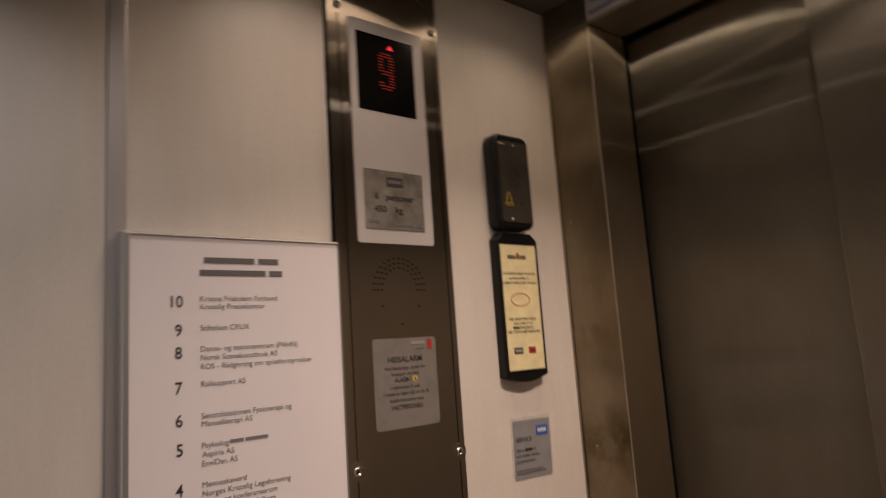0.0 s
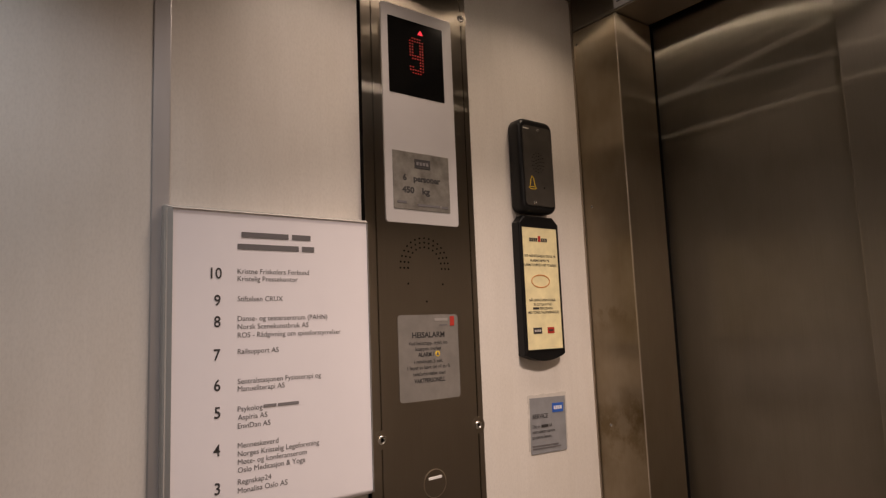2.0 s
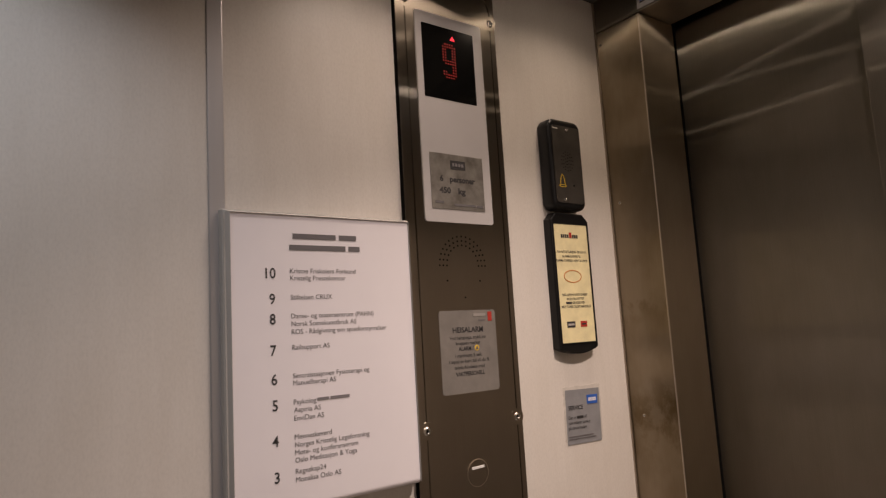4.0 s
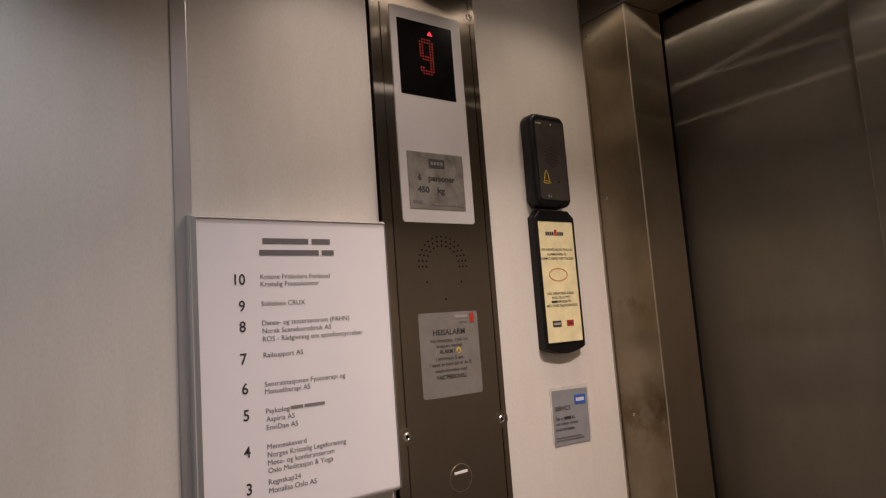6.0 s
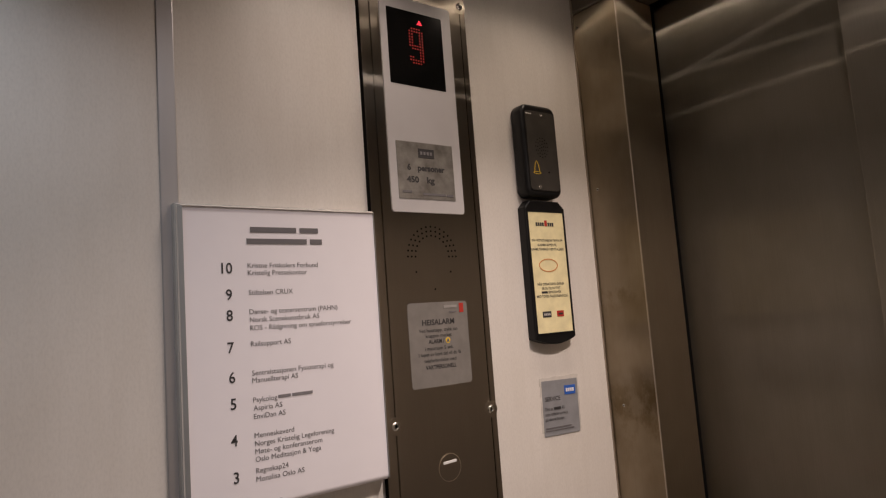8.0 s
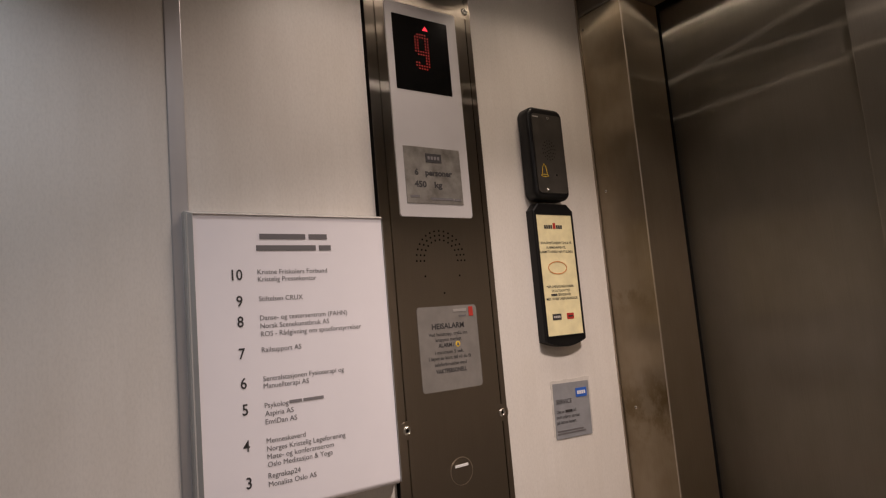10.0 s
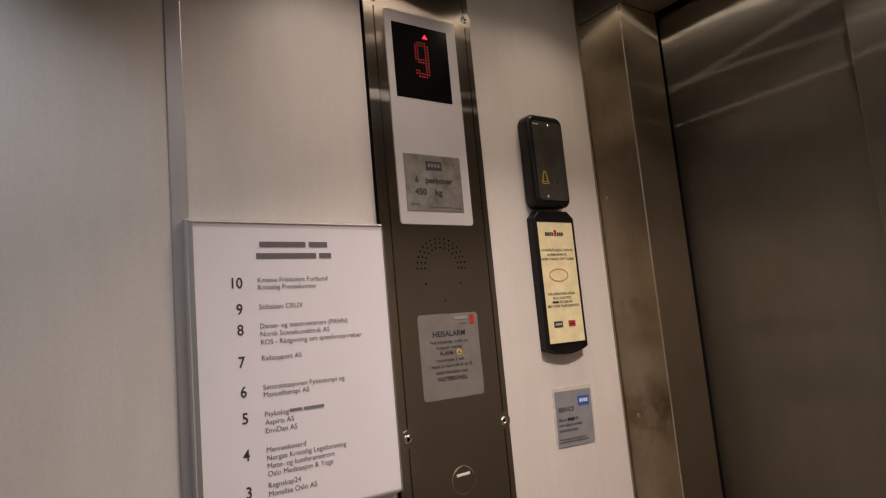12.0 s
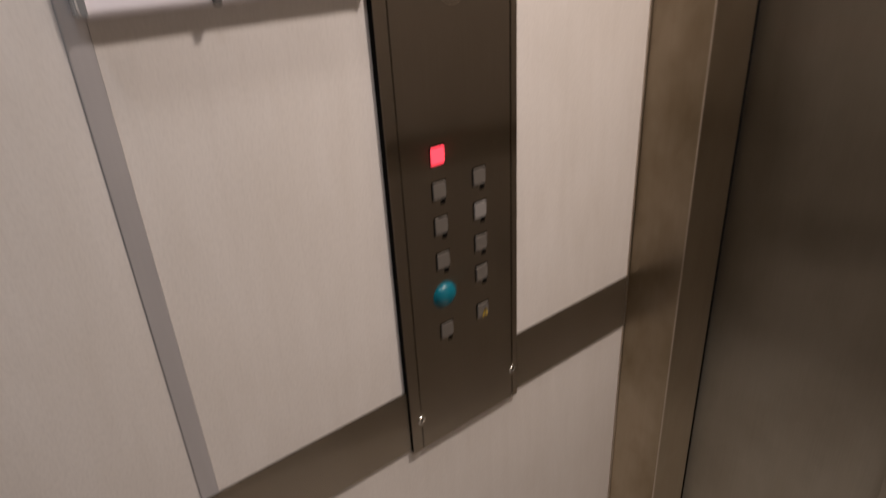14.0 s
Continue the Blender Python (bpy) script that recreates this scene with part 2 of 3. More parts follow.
def circle(cx, cz, rx, rz=None, n=20):
    rz = rz or rx
    return [(cx + rx * math.cos(2 * math.pi * i / n), cz + rz * math.sin(2 * math.pi * i / n)) for i in range(n)]


def ring(cx, cz, rx, rz, width, y0, y1, n=32):
    bm = bmesh.new()
    loops = []
    for k, y in ((0, y0), (0, y1), (width, y1), (width, y0)):
        loops.append([bm.verts.new((x, y, z)) for x, z in circle(cx, cz, rx - k, rz - k, n)])
    for a, b in zip(loops, loops[1:] + loops[:1]):
        for i in range(n):
            bm.faces.new((a[i], a[(i + 1) % n], b[(i + 1) % n], b[i]))
    return bm


def glyphs(body, weight=0.0):
    """The built-in font's outlines of a line as a bmesh in x and y, its capitals 1 high."""
    cu = bpy.data.curves.new("line", "FONT")
    cu.body, cu.size, cu.offset, cu.resolution_u = body, 1.0, weight, 3
    ob = bpy.data.objects.new("line", cu)
    scene.collection.objects.link(ob)
    bpy.context.view_layer.update()
    me = bpy.data.meshes.new_from_object(ob.evaluated_get(bpy.context.evaluated_depsgraph_get()))
    bm = bmesh.new()
    bm.from_mesh(me)
    bpy.data.objects.remove(ob)
    bpy.data.curves.remove(cu)
    bpy.data.meshes.remove(me)
    return bm


def _cap():
    bm = glyphs("H")
    h = max(v.co.y for v in bm.verts)
    bm.free()
    return h


CAP = _cap()


def lettering(body, x, z, y, cap, mat, parent, width=None, align="left", weight=0.0, squeeze=1.0, lean=0.0, plane="y"):
    """A line of words on a face that looks along -y; z is its baseline, cap the capitals' height."""
    bm = glyphs(body, weight)
    xs = [v.co.x for v in bm.verts]
    lo, hi = min(xs), max(xs)
    sz = cap / CAP
    sx = width / (hi - lo) if width else sz * squeeze
    w = (hi - lo) * sx
    x0 = {"left": x, "centre": x - w / 2, "right": x - w}[align]
    for v in bm.verts:
        v.co = Vector((x0 + (v.co.x - lo) * sx, y, z + v.co.y * sz))
    return part("lettering", bm, mat, parent)


def bar(x0, x1, z, h, y, mat, parent):
    return part("printed_bar", box((x0, y - 0.0002, z - h / 2), (x1, y + 0.0002, z + h / 2)), mat, parent)


def bell(cx, cz, h, y, mat, parent, line=0.0006):
    """An outlined bell sign."""
    w = h * 0.36
    outline = [(-w, 0), (-w * 0.8, h * 0.14), (-w * 0.5, h * 0.7), (-w * 0.2, h * 0.92), (0, h), (w * 0.2, h * 0.92), (w * 0.5, h * 0.7), (w * 0.8, h * 0.14), (w, 0)]
    bm = bmesh.new()
    pts = [Vector((cx + x, 0, cz + z)) for x, z in outline]
    for a, b in zip(pts, pts[1:]):
        d = (b - a).normalized()
        s = Vector((-d.z, 0, d.x)) * line
        quad = [bm.verts.new((p.x, y, p.z)) for p in (a - s - d * line, b - s + d * line, b + s + d * line, a + s - d * line)]
        bm.faces.new(quad)
    el = [Vector((cx + w * 1.25 * math.cos(2 * math.pi * i / 20), y, cz + h * 0.12 * math.sin(2 * math.pi * i / 20))) for i in range(20)]
    el2 = [Vector((cx + (p.x - cx) * 0.82, y, cz + (p.z - cz) * 0.62)) for p in el]
    va, vb = [bm.verts.new(p) for p in el], [bm.verts.new(p) for p in el2]
    for i in range(20):
        bm.faces.new((va[i], va[(i + 1) % 20], vb[(i + 1) % 20], vb[i]))
    return part("bell_sign", bm, mat, parent)


def screw(x, z, y, r, parent=None, name="screw"):
    """A raised countersunk head with a hex socket."""
    bm = bmesh.new()
    n = 18
    prof = [(r, 0.0), (r * 0.98, 0.0008), (r * 0.75, 0.0019), (r * 0.46, 0.0022), (r * 0.42, 0.0007)]
    loops = [[bm.verts.new((x + q * math.cos(2 * math.pi * i / n), y - d, z + q * math.sin(2 * math.pi * i / n))) for i in range(n)] for q, d in prof]
    for a, b in zip(loops, loops[1:]):
        for i in range(n):
            bm.faces.new((a[i], a[(i + 1) % n], b[(i + 1) % n], b[i]))
    bm.faces.new(loops[-1])
    ob = part(name, bm, STEEL_BRIGHT, parent, "bright socket-head screw" if parent else "")
    for p in ob.data.polygons:
        p.use_smooth = True
    socket = part("socket", prism(circle(x, z, r * 0.36, n=6), y - 0.0004, y - 0.0010), DARK, ob)
    return ob


# ---- car shell ----
X_FRONT, X_REVEAL, X_DOOR, X_BACK, Y_FAR = 0.3130, 0.400, 0.4135, -0.86, -0.965
Y_JAMB, Z_HEAD = -0.0835, 1.9957

wall = tagged(part("wall_north", box((X_BACK - 0.05, 0.013, 0), (X_FRONT + 0.03, 0.06, CEILING)), LAMINATE),
              "off-white wood-grain laminate lift car side wall", "wall", kind="structure")
part("panel", box((X_BACK, 0, 0.01), (-0.3196, 0.0128, CEILING - 0.002), 0.0008), LAMINATE, wall, "off-white wood-grain laminate panel")
part("panel", box((-0.3034, 0, 0.01), (X_FRONT - 0.0035, 0.0128, CEILING - 0.002), 0.0008), LAMINATE, wall, "off-white wood-grain laminate panel")
tagged(part("trim_joint", prism([(-0.3202, 0.01), (-0.3028, 0.01), (-0.3028, CEILING - 0.003), (-0.3202, CEILING - 0.003)], 0.0125, -0.0016, 0.0014, 3), ALU),
       "grey upright joint profile between laminate panels", "trim", kind="structure")
tagged(part("trim_corner", box((X_FRONT - 0.0032, -0.0016, 0.01), (X_FRONT - 0.0002, 0.0125, CEILING - 0.003), 0.0006), EDGE),
       "thin steel corner edge beside laminate panel", "trim", kind="structure")
# unseen side and back walls, darkened to dim the steel's reflections
tagged(part("wall_south", box((X_BACK - 0.05, Y_FAR - 0.05, 0), (X_FRONT + 0.03, Y_FAR, CEILING)), LAMINATE_FAR_DIM),
       "unseen lift car side wall, laminate darkened to dim reflections", "wall", kind="structure")
tagged(part("wall_west", box((X_BACK - 0.05, Y_FAR, 0), (X_BACK, 0.0128, CEILING)), LAMINATE_BACK_DIM),
       "unseen lift car back wall, laminate darkened to dim reflections", "wall", kind="structure")
tagged(part("floor", box((X_BACK - 0.05, Y_FAR - 0.05, -0.05), (0.55, 0.06, 0.0)), FLOOR),
       "pale grey rubber lift car floor", "floor", kind="structure")
tagged(part("ceiling", box((X_BACK - 0.05, Y_FAR - 0.05, CEILING), (0.55, 0.06, CEILING + 0.05)), CEIL),
       "dark metal lift car ceiling", "ceiling", kind="structure")

# front return with its reveal, an angle of folded sheet
front = tagged(part("wall_east", box((X_FRONT, Y_JAMB, 0.0), (X_REVEAL, 0.0128, Z_HEAD - 0.0007), 0.0018, 3), STEEL_WORN),
               "brushed steel front return beside the door", "wall", kind="structure")
tagged(part("wall_east", box((X_FRONT, Y_FAR, 0.0), (X_REVEAL, -0.8823, Z_HEAD - 0.0007), 0.0018, 3), STEEL_WORN),
       "brushed steel front return beside the door", "wall", kind="structure")
transom = tagged(part("transom", box((X_FRONT, Y_FAR, Z_HEAD + 0.0030), (X_REVEAL, 0.0128, CEILING), 0.0012, 2), STEEL),
                 "brushed steel transom over the lift door", "wall", kind="structure")
part("soffit", box((X_FRONT + 0.0003, Y_FAR, Z_HEAD + 0.0007), (X_REVEAL, 0.0128, Z_HEAD + 0.0029), 0.0004, 1), STEEL_SOFFIT, transom, "steel sheet underside of the transom")
tagged(part("wall_shaft", box((0.50, Y_FAR - 0.05, 0), (0.55, 0.06, CEILING)), DARK),
       "dark shaft side behind the lift door", "wall", kind="structure")
for sy, sz in ((-0.0246, 1.3800), (-0.0166, 1.7070), (-0.0080, 1.9720)):
    hole = part("rivet", prism(circle(0, 0, 0.0022, n=12), 0.0, -0.0008, 0.0004), STEEL_BRIGHT, front, "small worn steel rivet")
    hole.matrix_basis = Matrix.Translation((X_FRONT, sy, sz)) @ pose(0, 0, 0, 0, 0, -90)
    dot = part("rivet_hole", prism(circle(0, 0, 0.0012, n=8), -0.0008, -0.0011), DARK, front)
    dot.matrix_basis = Matrix.Translation((X_FRONT, sy, sz)) @ pose(0, 0, 0, 0, 0, -90)

part("jamb", box((X_FRONT + 0.0012, Y_JAMB - 0.0009, 0.0), (X_REVEAL + 0.0006, Y_JAMB + 0.0004, Z_HEAD - 0.001), 0.0002, 1), STEEL_JAMB, front, "brushed steel door jamb")
# brighter strip added on the folded edge to draw its thin glint
part("glint_strip", box((X_FRONT - 0.0004, Y_JAMB - 0.0005, 0.0), (X_FRONT + 0.0012, Y_JAMB + 0.0011, Z_HEAD - 0.001), 0.0003, 1), EDGE, front, "brighter strip added for the sheet edge's glint")

door = thing("door_1", (X_DOOR, -0.48, 0), "closed two-leaf brushed steel lift door", "door", kind="structure")
leaf_a = part("leaf", box((X_DOOR, -0.375, 0.012), (X_DOOR + 0.03, -0.030, 2.042), 0.0012), STEEL, door, "brushed steel door leaf")
leaf_b = part("leaf", box((X_DOOR - 0.018, -0.905, 0.012), (X_DOOR - 0.002, -0.349, 2.042), 0.0016), STEEL, door, "brushed steel door leaf")
# black strip added between jamb and leaf, painting the gap's shade
seam_strip = part("seam_strip", box((X_REVEAL + 0.0005, Y_JAMB + 0.0025, 0.012), (X_DOOR - 0.0004, -0.030, 2.03)), SEAM_SHADE, door, "black strip standing in for shade in the door gap")
shift(door, leaf_a, leaf_b, seam_strip)

tagged(part("bumper_rail", box((X_BACK + 0.002, -0.0032, 0.8400), (X_FRONT - 0.005, -0.0002, 0.9240), 0.0006), STEEL_RAIL),
       "flat brushed steel bumper rail along laminate wall", "rail")

tagged(part("bumper_rail", box((X_BACK + 0.006, Y_FAR + 0.0002, 0.8400), (X_FRONT - 0.005, Y_FAR + 0.0032, 0.9240), 0.0006), STEEL_RAIL),
       "flat brushed steel bumper rail along beige wall", "rail")
tagged(part("bumper_rail", box((X_BACK + 0.0002, Y_FAR + 0.006, 0.8400), (X_BACK + 0.0032, -0.006, 0.9240), 0.0006), STEEL_RAIL),
       "flat brushed steel bumper rail along beige wall", "rail")

for (lx, ly, watts, beam_angle, tint), LENS in zip(LAMPS, LENSES):
    lamp = thing("downlight", (lx, ly, CEILING), "small round recessed ceiling downlight with steel ring", "lamp", "ceiling downlights")
    rim = part("ring", ring(0, 0, 0.040, 0.040, 0.018, 0.0, -0.005), STEEL_BRIGHT, lamp, "bright steel ring")
    rim.matrix_basis = pose(0, 0, 0, 90)
    lens = part("lens", prism(circle(0, 0, 0.021, n=24), -0.0005, -0.0025), LENS, lamp, "glowing frosted lens")
    lens.matrix_basis = pose(0, 0, 0, 90)

# ---- operating panel ----
PL, PR, PB, PT, PY = -0.0862, 0.0805, 0.8372, 2.018, -0.008
G = 0.072
panel = thing("operating_panel", (0, 0, PB), "tall brushed steel lift operating panel on laminate wall", "control panel")


def pp(name, bm, mat, label="", parent=panel):
    ob = part(name, bm, mat, parent, label)
    if parent is panel:
        shift(panel, ob)
    return ob


pp("back_box", box((PL + 0.0015, -0.0045, PB + 0.001), (PR - 0.0015, 0.0, PT - 0.001)), DARK, "dark back box")
GAP = 0.0009
# dark strips added down both sides in place of the panel's shadow line
for gx0, gx1 in ((PL - 0.0006, PL + 0.0014), (PR - 0.0014, PR + 0.0005)):
    pp("edge_shadow", box((gx0, -0.0071, PB + 0.001), (gx1, 0.0, PT - 0.001)), DARK, "dark strip added as shadow line along the panel edge")


def cover_outline(inset):
    r = 0.034
    x0, x1, z0, z1 = -G + inset, G - inset, PB + 0.012, 1.995 - inset
    pts = [(x0, PB), (x1, PB)]
    for cx, a0 in ((x1 - r, 0), (x0 + r, 90)):
        for i in range(9):
            a = radians(a0 + 90 * i / 8)
            pts.append((cx + r * math.cos(a), z1 - r + r * math.sin(a)))
    return pts


pp("cover", prism(cover_outline(GAP), -0.0046, PY, 0.0004, 1), STEEL_PANEL, "brushed steel front cover")
pp("flange", box((PL, -0.0073, PB), (-G - GAP, PY, 1.962), 0.0002, 1), STEEL_PANEL)
pp("flange", box((G + GAP, -0.0073, PB), (PR, PY, 1.962), 0.0002, 1), STEEL_PANEL)


def crown():
    """The frame's head: a bridge over the arched top of the cover."""
    bm = bmesh.new()
    inner = [p for p in cover_outline(-GAP) if p[1] > 1.9605]
    inner = sorted(inner, key=lambda p: -p[0])
    lower = [(G + GAP, 1.9622)] + inner + [(-G - GAP, 1.9622)]
    upper = []
    for x, z in lower:
        upper.append((PR if x >= G else PL if x <= -G else x, PT if abs(x) < G else 1.9622))
    upper[0], upper[-1] = (PR, 1.9622), (PL, 1.9622)
    full = [(PR, 1.9622)] + [(PR, PT)] + [(PL, PT)] + [(PL, 1.9622)] + list(reversed(lower))
    back = [bm.verts.new((x, -0.0046, z)) for x, z in full]
    face = [bm.verts.new((x, PY, z)) for x, z in full]
    bm.faces.new(back)
    bm.faces.new(face)
    for i in range(len(full)):
        j = (i + 1) % len(full)
        bm.faces.new((back[i], back[j], face[j], face[i]))
    return bm


pp("crown", crown(), STEEL_PANEL)
for sx, sz in ((G, 1.9500), (-G, 1.9500), (-G, 1.4067), (G, 1.4067), (-G, 0.8815), (G, 0.8815)):
    pp("screw_seat", prism(circle(sx, sz, 0.0105, 0.0105, 24), -0.0047, PY - 0.00015, 0.0001, 1), STEEL_PANEL)
    s = screw(sx, sz, PY, 0.0056, panel)
    shift(panel, s)

# indicator: white plate, black window, dot-matrix figure and arrow
pp("indicator_plate", plate(-0.0586, 0.0520, 1.6596, 1.9392, 0.0035, PY + 0.0005, PY - 0.0022, 0.0005), WHITE_PLATE, "white acrylic indicator plate")
window = pp("display_window", plate(-0.0489, 0.0368, 1.8229, 1.9230, 0.0012, PY - 0.001, PY - 0.0026, 0.0002), SCREEN, "black glass floor display")
DIGIT = (".####.", "######", "##..##", "##..##", "##..##", "##..##", "######", ".#####", "....##", "....##", "##..##", "######", ".####.")
dot_mesh = None
for r, line in enumerate(DIGIT):
    for c, mark in enumerate(line):
        if mark != "#":
            continue
        if dot_mesh is None:
            first = part("led_dot", prism(circle(0, 0, 0.00104, n=8), 0.0, -0.0002), LED, window)
            dot_mesh, dot = first.data, first
        else:
            dot = new("led_dot", dot_mesh)
            dot.parent = window
        dot.location = (-0.0158 + c * 0.0039, PY - 0.0027, 1.9005 - r * 0.00385)
tri = bmesh.new()
tri.faces.new([tri.verts.new(p) for p in ((-0.0036, PY - 0.0029, 1.9070), (0.0052, PY - 0.0029, 1.9070), (0.0009, PY - 0.0029, 1.9135))])
part("direction_arrow", tri, ARROW, window, "lit red upward arrow")
data_plate = pp("data_plate", plate(-0.0475, 0.0385, 1.6766, 1.7492, 0.0006, PY - 0.002, PY - 0.0030, 0.0002), ETCHED, "mottled silver load rating plate")
DY = PY - 0.0033
bar(-0.0155, 0.0085, 1.7355, 0.0115, DY, INK, data_plate)
for k in range(4):
    bar(-0.0128 + k * 0.0049, -0.0096 + k * 0.0049, 1.7355, 0.0042, DY - 0.0004, INK_PALE, data_plate)
lettering("6", -0.0335, 1.7128, DY, 0.0072, INK, data_plate, weight=0.042)
lettering("personer", -0.0178, 1.7128, DY, 0.0072, INK, data_plate, width=0.0415, weight=0.042)
lettering("450", -0.0352, 1.6975, DY, 0.0072, INK, data_plate, width=0.0180, weight=0.042)
lettering("kg", -0.0052, 1.6975, DY, 0.0072, INK, data_plate, width=0.0120, weight=0.042)
bar(-0.0425, -0.0292, 1.6852, 0.0030, DY, INK_SOFT, data_plate)
bar(-0.0125, 0.0225, 1.6830, 0.0030, DY, INK_SOFT, data_plate)
bar(0.0245, 0.0348, 1.6826, 0.0030, DY, INK_SOFT, data_plate)

# loudspeaker holes
hole_mesh = None
spots = [(-0.0288, 1.5855), (0.0238, 1.5852), (-0.0021, 1.5638)]
for rad, count in ((0.0367, 17), (0.0312, 15), (0.0256, 13)):
    for i in range(count):
        a = math.pi * i / (count - 1)
        spots.append((-0.0028 + rad * math.cos(a), 1.6046 + rad * 1.03 * math.sin(a)))
for hx, hz in spots:
    if hole_mesh is None:
        h = pp("speaker_hole", prism(circle(0, 0, 0.00125, n=8), 0.0, -0.0003), DARK)
        hole_mesh = h.data
    else:
        h = new("speaker_hole", hole_mesh)
        h.parent = panel
        shift(panel, h)
    h.location = (hx, PY - 0.0001, hz)

# key switch
key = pp("key_switch", prism(circle(0.0005, 1.3475, 0.0158, n=36), PY + 0.0005, PY - 0.0009, 0.0006), STEEL_PANEL, "round steel key switch with slot")
# the metal slot's highlight is put in as plain white
part("slot", box((-0.0098, -0.0006, -0.0016), (0.0098, 0.0003, 0.0016), 0.0003), WHITE, key, "key slot coloured white for its highlight").matrix_basis = Matrix.Translation((0.0004, PY - 0.0010, 1.3540)) @ pose(0, 0, 0, 0, -1.5)
part("rim", ring(0.0005, 1.3475, 0.0167, 0.0167, 0.0009, PY + 0.0005, PY - 0.0006), EDGE, key)

# push buttons in two staggered columns


def push_button(x, z, cap_mat, label):
    b = pp("push_button", plate(x - 0.0094, x + 0.0094, z - 0.0102, z + 0.0102, 0.001, PY + 0.0004, PY - 0.0004), DARK, label)
    part("button_cap", plate(x - 0.0079, x + 0.0079, z - 0.0086, z + 0.0086, 0.0012, PY, PY - 0.0022, 0.0007), cap_mat, b)
    return b


for i, bz in enumerate((1.1920, 1.1552, 1.1162, 1.0756, 0.9878)):
    b = push_button(-0.0282, bz, LIT if i == 0 else BUTTON, "lit red square floor button" if i == 0 else "square grey steel floor button")
    if i:
        part("marker", plate(-0.0268, -0.0208, bz - 0.0158, bz - 0.0106, 0.0008, PY, PY - 0.0008), DARK, b)
for i, bz in enumerate((1.1563, 1.1180, 1.0786, 1.0411, 0.9910)):
    b = push_button(0.0250, bz, BUTTON_PALE if i == 1 else BUTTON, "square grey steel floor button" if i < 4 else "square grey alarm button with yellow bell")
    if i < 4:
        part("marker", plate(0.0262, 0.0322, bz - 0.0158, bz - 0.0106, 0.0008, PY, PY - 0.0008), DARK, b)
    else:
        bell(0.0275, bz - 0.0075, 0.0085, PY - 0.0026, YELLOW, b, 0.0009)


def dome(x, z, y, r, h):
    bm = bmesh.new()
    n, rows = 28, 6
    loops = []
    for k in range(rows):
        a = math.pi / 2 * k / rows
        loops.append([bm.verts.new((x + r * math.cos(a) * math.cos(2 * math.pi * i / n), y - h * math.sin(a), z + r * math.cos(a) * math.sin(2 * math.pi * i / n))) for i in range(n)])
    tip = bm.verts.new((x, y - h, z))
    for a, b in zip(loops, loops[1:]):
        for i in range(n):
            bm.faces.new((a[i], a[(i + 1) % n], b[(i + 1) % n], b[i]))
    for i in range(n):
        bm.faces.new((loops[-1][i], loops[-1][(i + 1) % n], tip))
    return bm


ground = pp("ground_button", dome(-0.0282, 1.0330, PY, 0.0142, 0.009), TEAL, "domed teal plastic ground floor button")
for p in ground.data.polygons:
    p.use_smooth = True
part("button_ring", ring(-0.0282, 1.0330, 0.0156, 0.0156, 0.0016, PY + 0.0003, PY - 0.0012), TEAL, ground)

# ---- alarm instruction label on the panel ----
alarm = thing("alarm_label", (0, PY, 1.445), "translucent grey alarm instruction label stuck on steel panel", "label")
AY = PY - 0.0005
sheet = part("sheet", plate(-0.0460, 0.0449, 1.4449, 1.5476, 0.0045, PY - 0.0001, AY), FOIL, alarm)
AT = AY - 0.0003
ALARM_PARTS = [
    lettering("HEISALARM", -0.0015, 1.5200, AT, 0.0064, INK, alarm, width=0.0490, align="centre", weight=0.024),
    lettering("Ved heisstopp, trykk inn", -0.0023, 1.5114, AT, 0.0042, INK, alarm, width=0.0585, align="centre", weight=0.008),
    lettering("knappen merket", -0.0023, 1.5046, AT, 0.0042, INK, alarm, width=0.0392, align="centre", weight=0.008),
    lettering("ALARM /", -0.0063, 1.4974, AT, 0.0048, INK, alarm, width=0.0240, align="centre", weight=0.024),
    lettering("i minimum 5 sek.", -0.0025, 1.4894, AT, 0.0042, INK, alarm, width=0.0432, align="centre", weight=0.008),
    lettering("I løpet av kort tid vil du få", -0.0020, 1.4824, AT, 0.0042, INK, alarm, width=0.0640, align="centre", weight=0.008),
    lettering("teleforbindelse med", -0.0022, 1.4749, AT, 0.0042, INK, alarm, width=0.0485, align="centre", weight=0.008),
    lettering("VAKTPERSONELL", -0.0017, 1.4664, AT, 0.0048, INK, alarm, width=0.0465, align="centre", weight=0.024),
    bar(0.0322, 0.0388, 1.5392, 0.0118, AT, RED, alarm),
    bar(0.0080, 0.0285, 1.5415, 0.0034, AT, FAINT, alarm),
    bar(0.0160, 0.0275, 1.5345, 0.0016, AT, INK_SOFT, alarm),
    part("bell_disc", prism(circle(0.0112, 1.4998, 0.0036, n=20), AT + 0.0002, AT), YELLOW, alarm, "yellow printed disc"),
    part("bell_sign", prism([(0.0086, 1.4978), (0.0138, 1.4978), (0.0127, 1.4993), (0.0123, 1.5010), (0.0112, 1.5022), (0.0101, 1.5010), (0.0097, 1.4993)], AT - 0.0001, AT - 0.0003), INK_SOFT, alarm),
]
shift(alarm, sheet, *ALARM_PARTS)

# ---- tenant directory on the wall ----
sign = thing("directory_sign", (-0.2015, 0, 1.35), "white paper tenant directory in grey wall holder", "sign")
SY = -0.0190
SIGN_PARTS = []


def sp(ob):
    SIGN_PARTS.append(ob)
    return ob


sp(part("back_plate", plate(-0.3080, -0.0875, 1.3545, 1.6570, 0.004, -0.0002, -0.0160, 0.001), HOLDER, sign, "grey plastic back plate"))


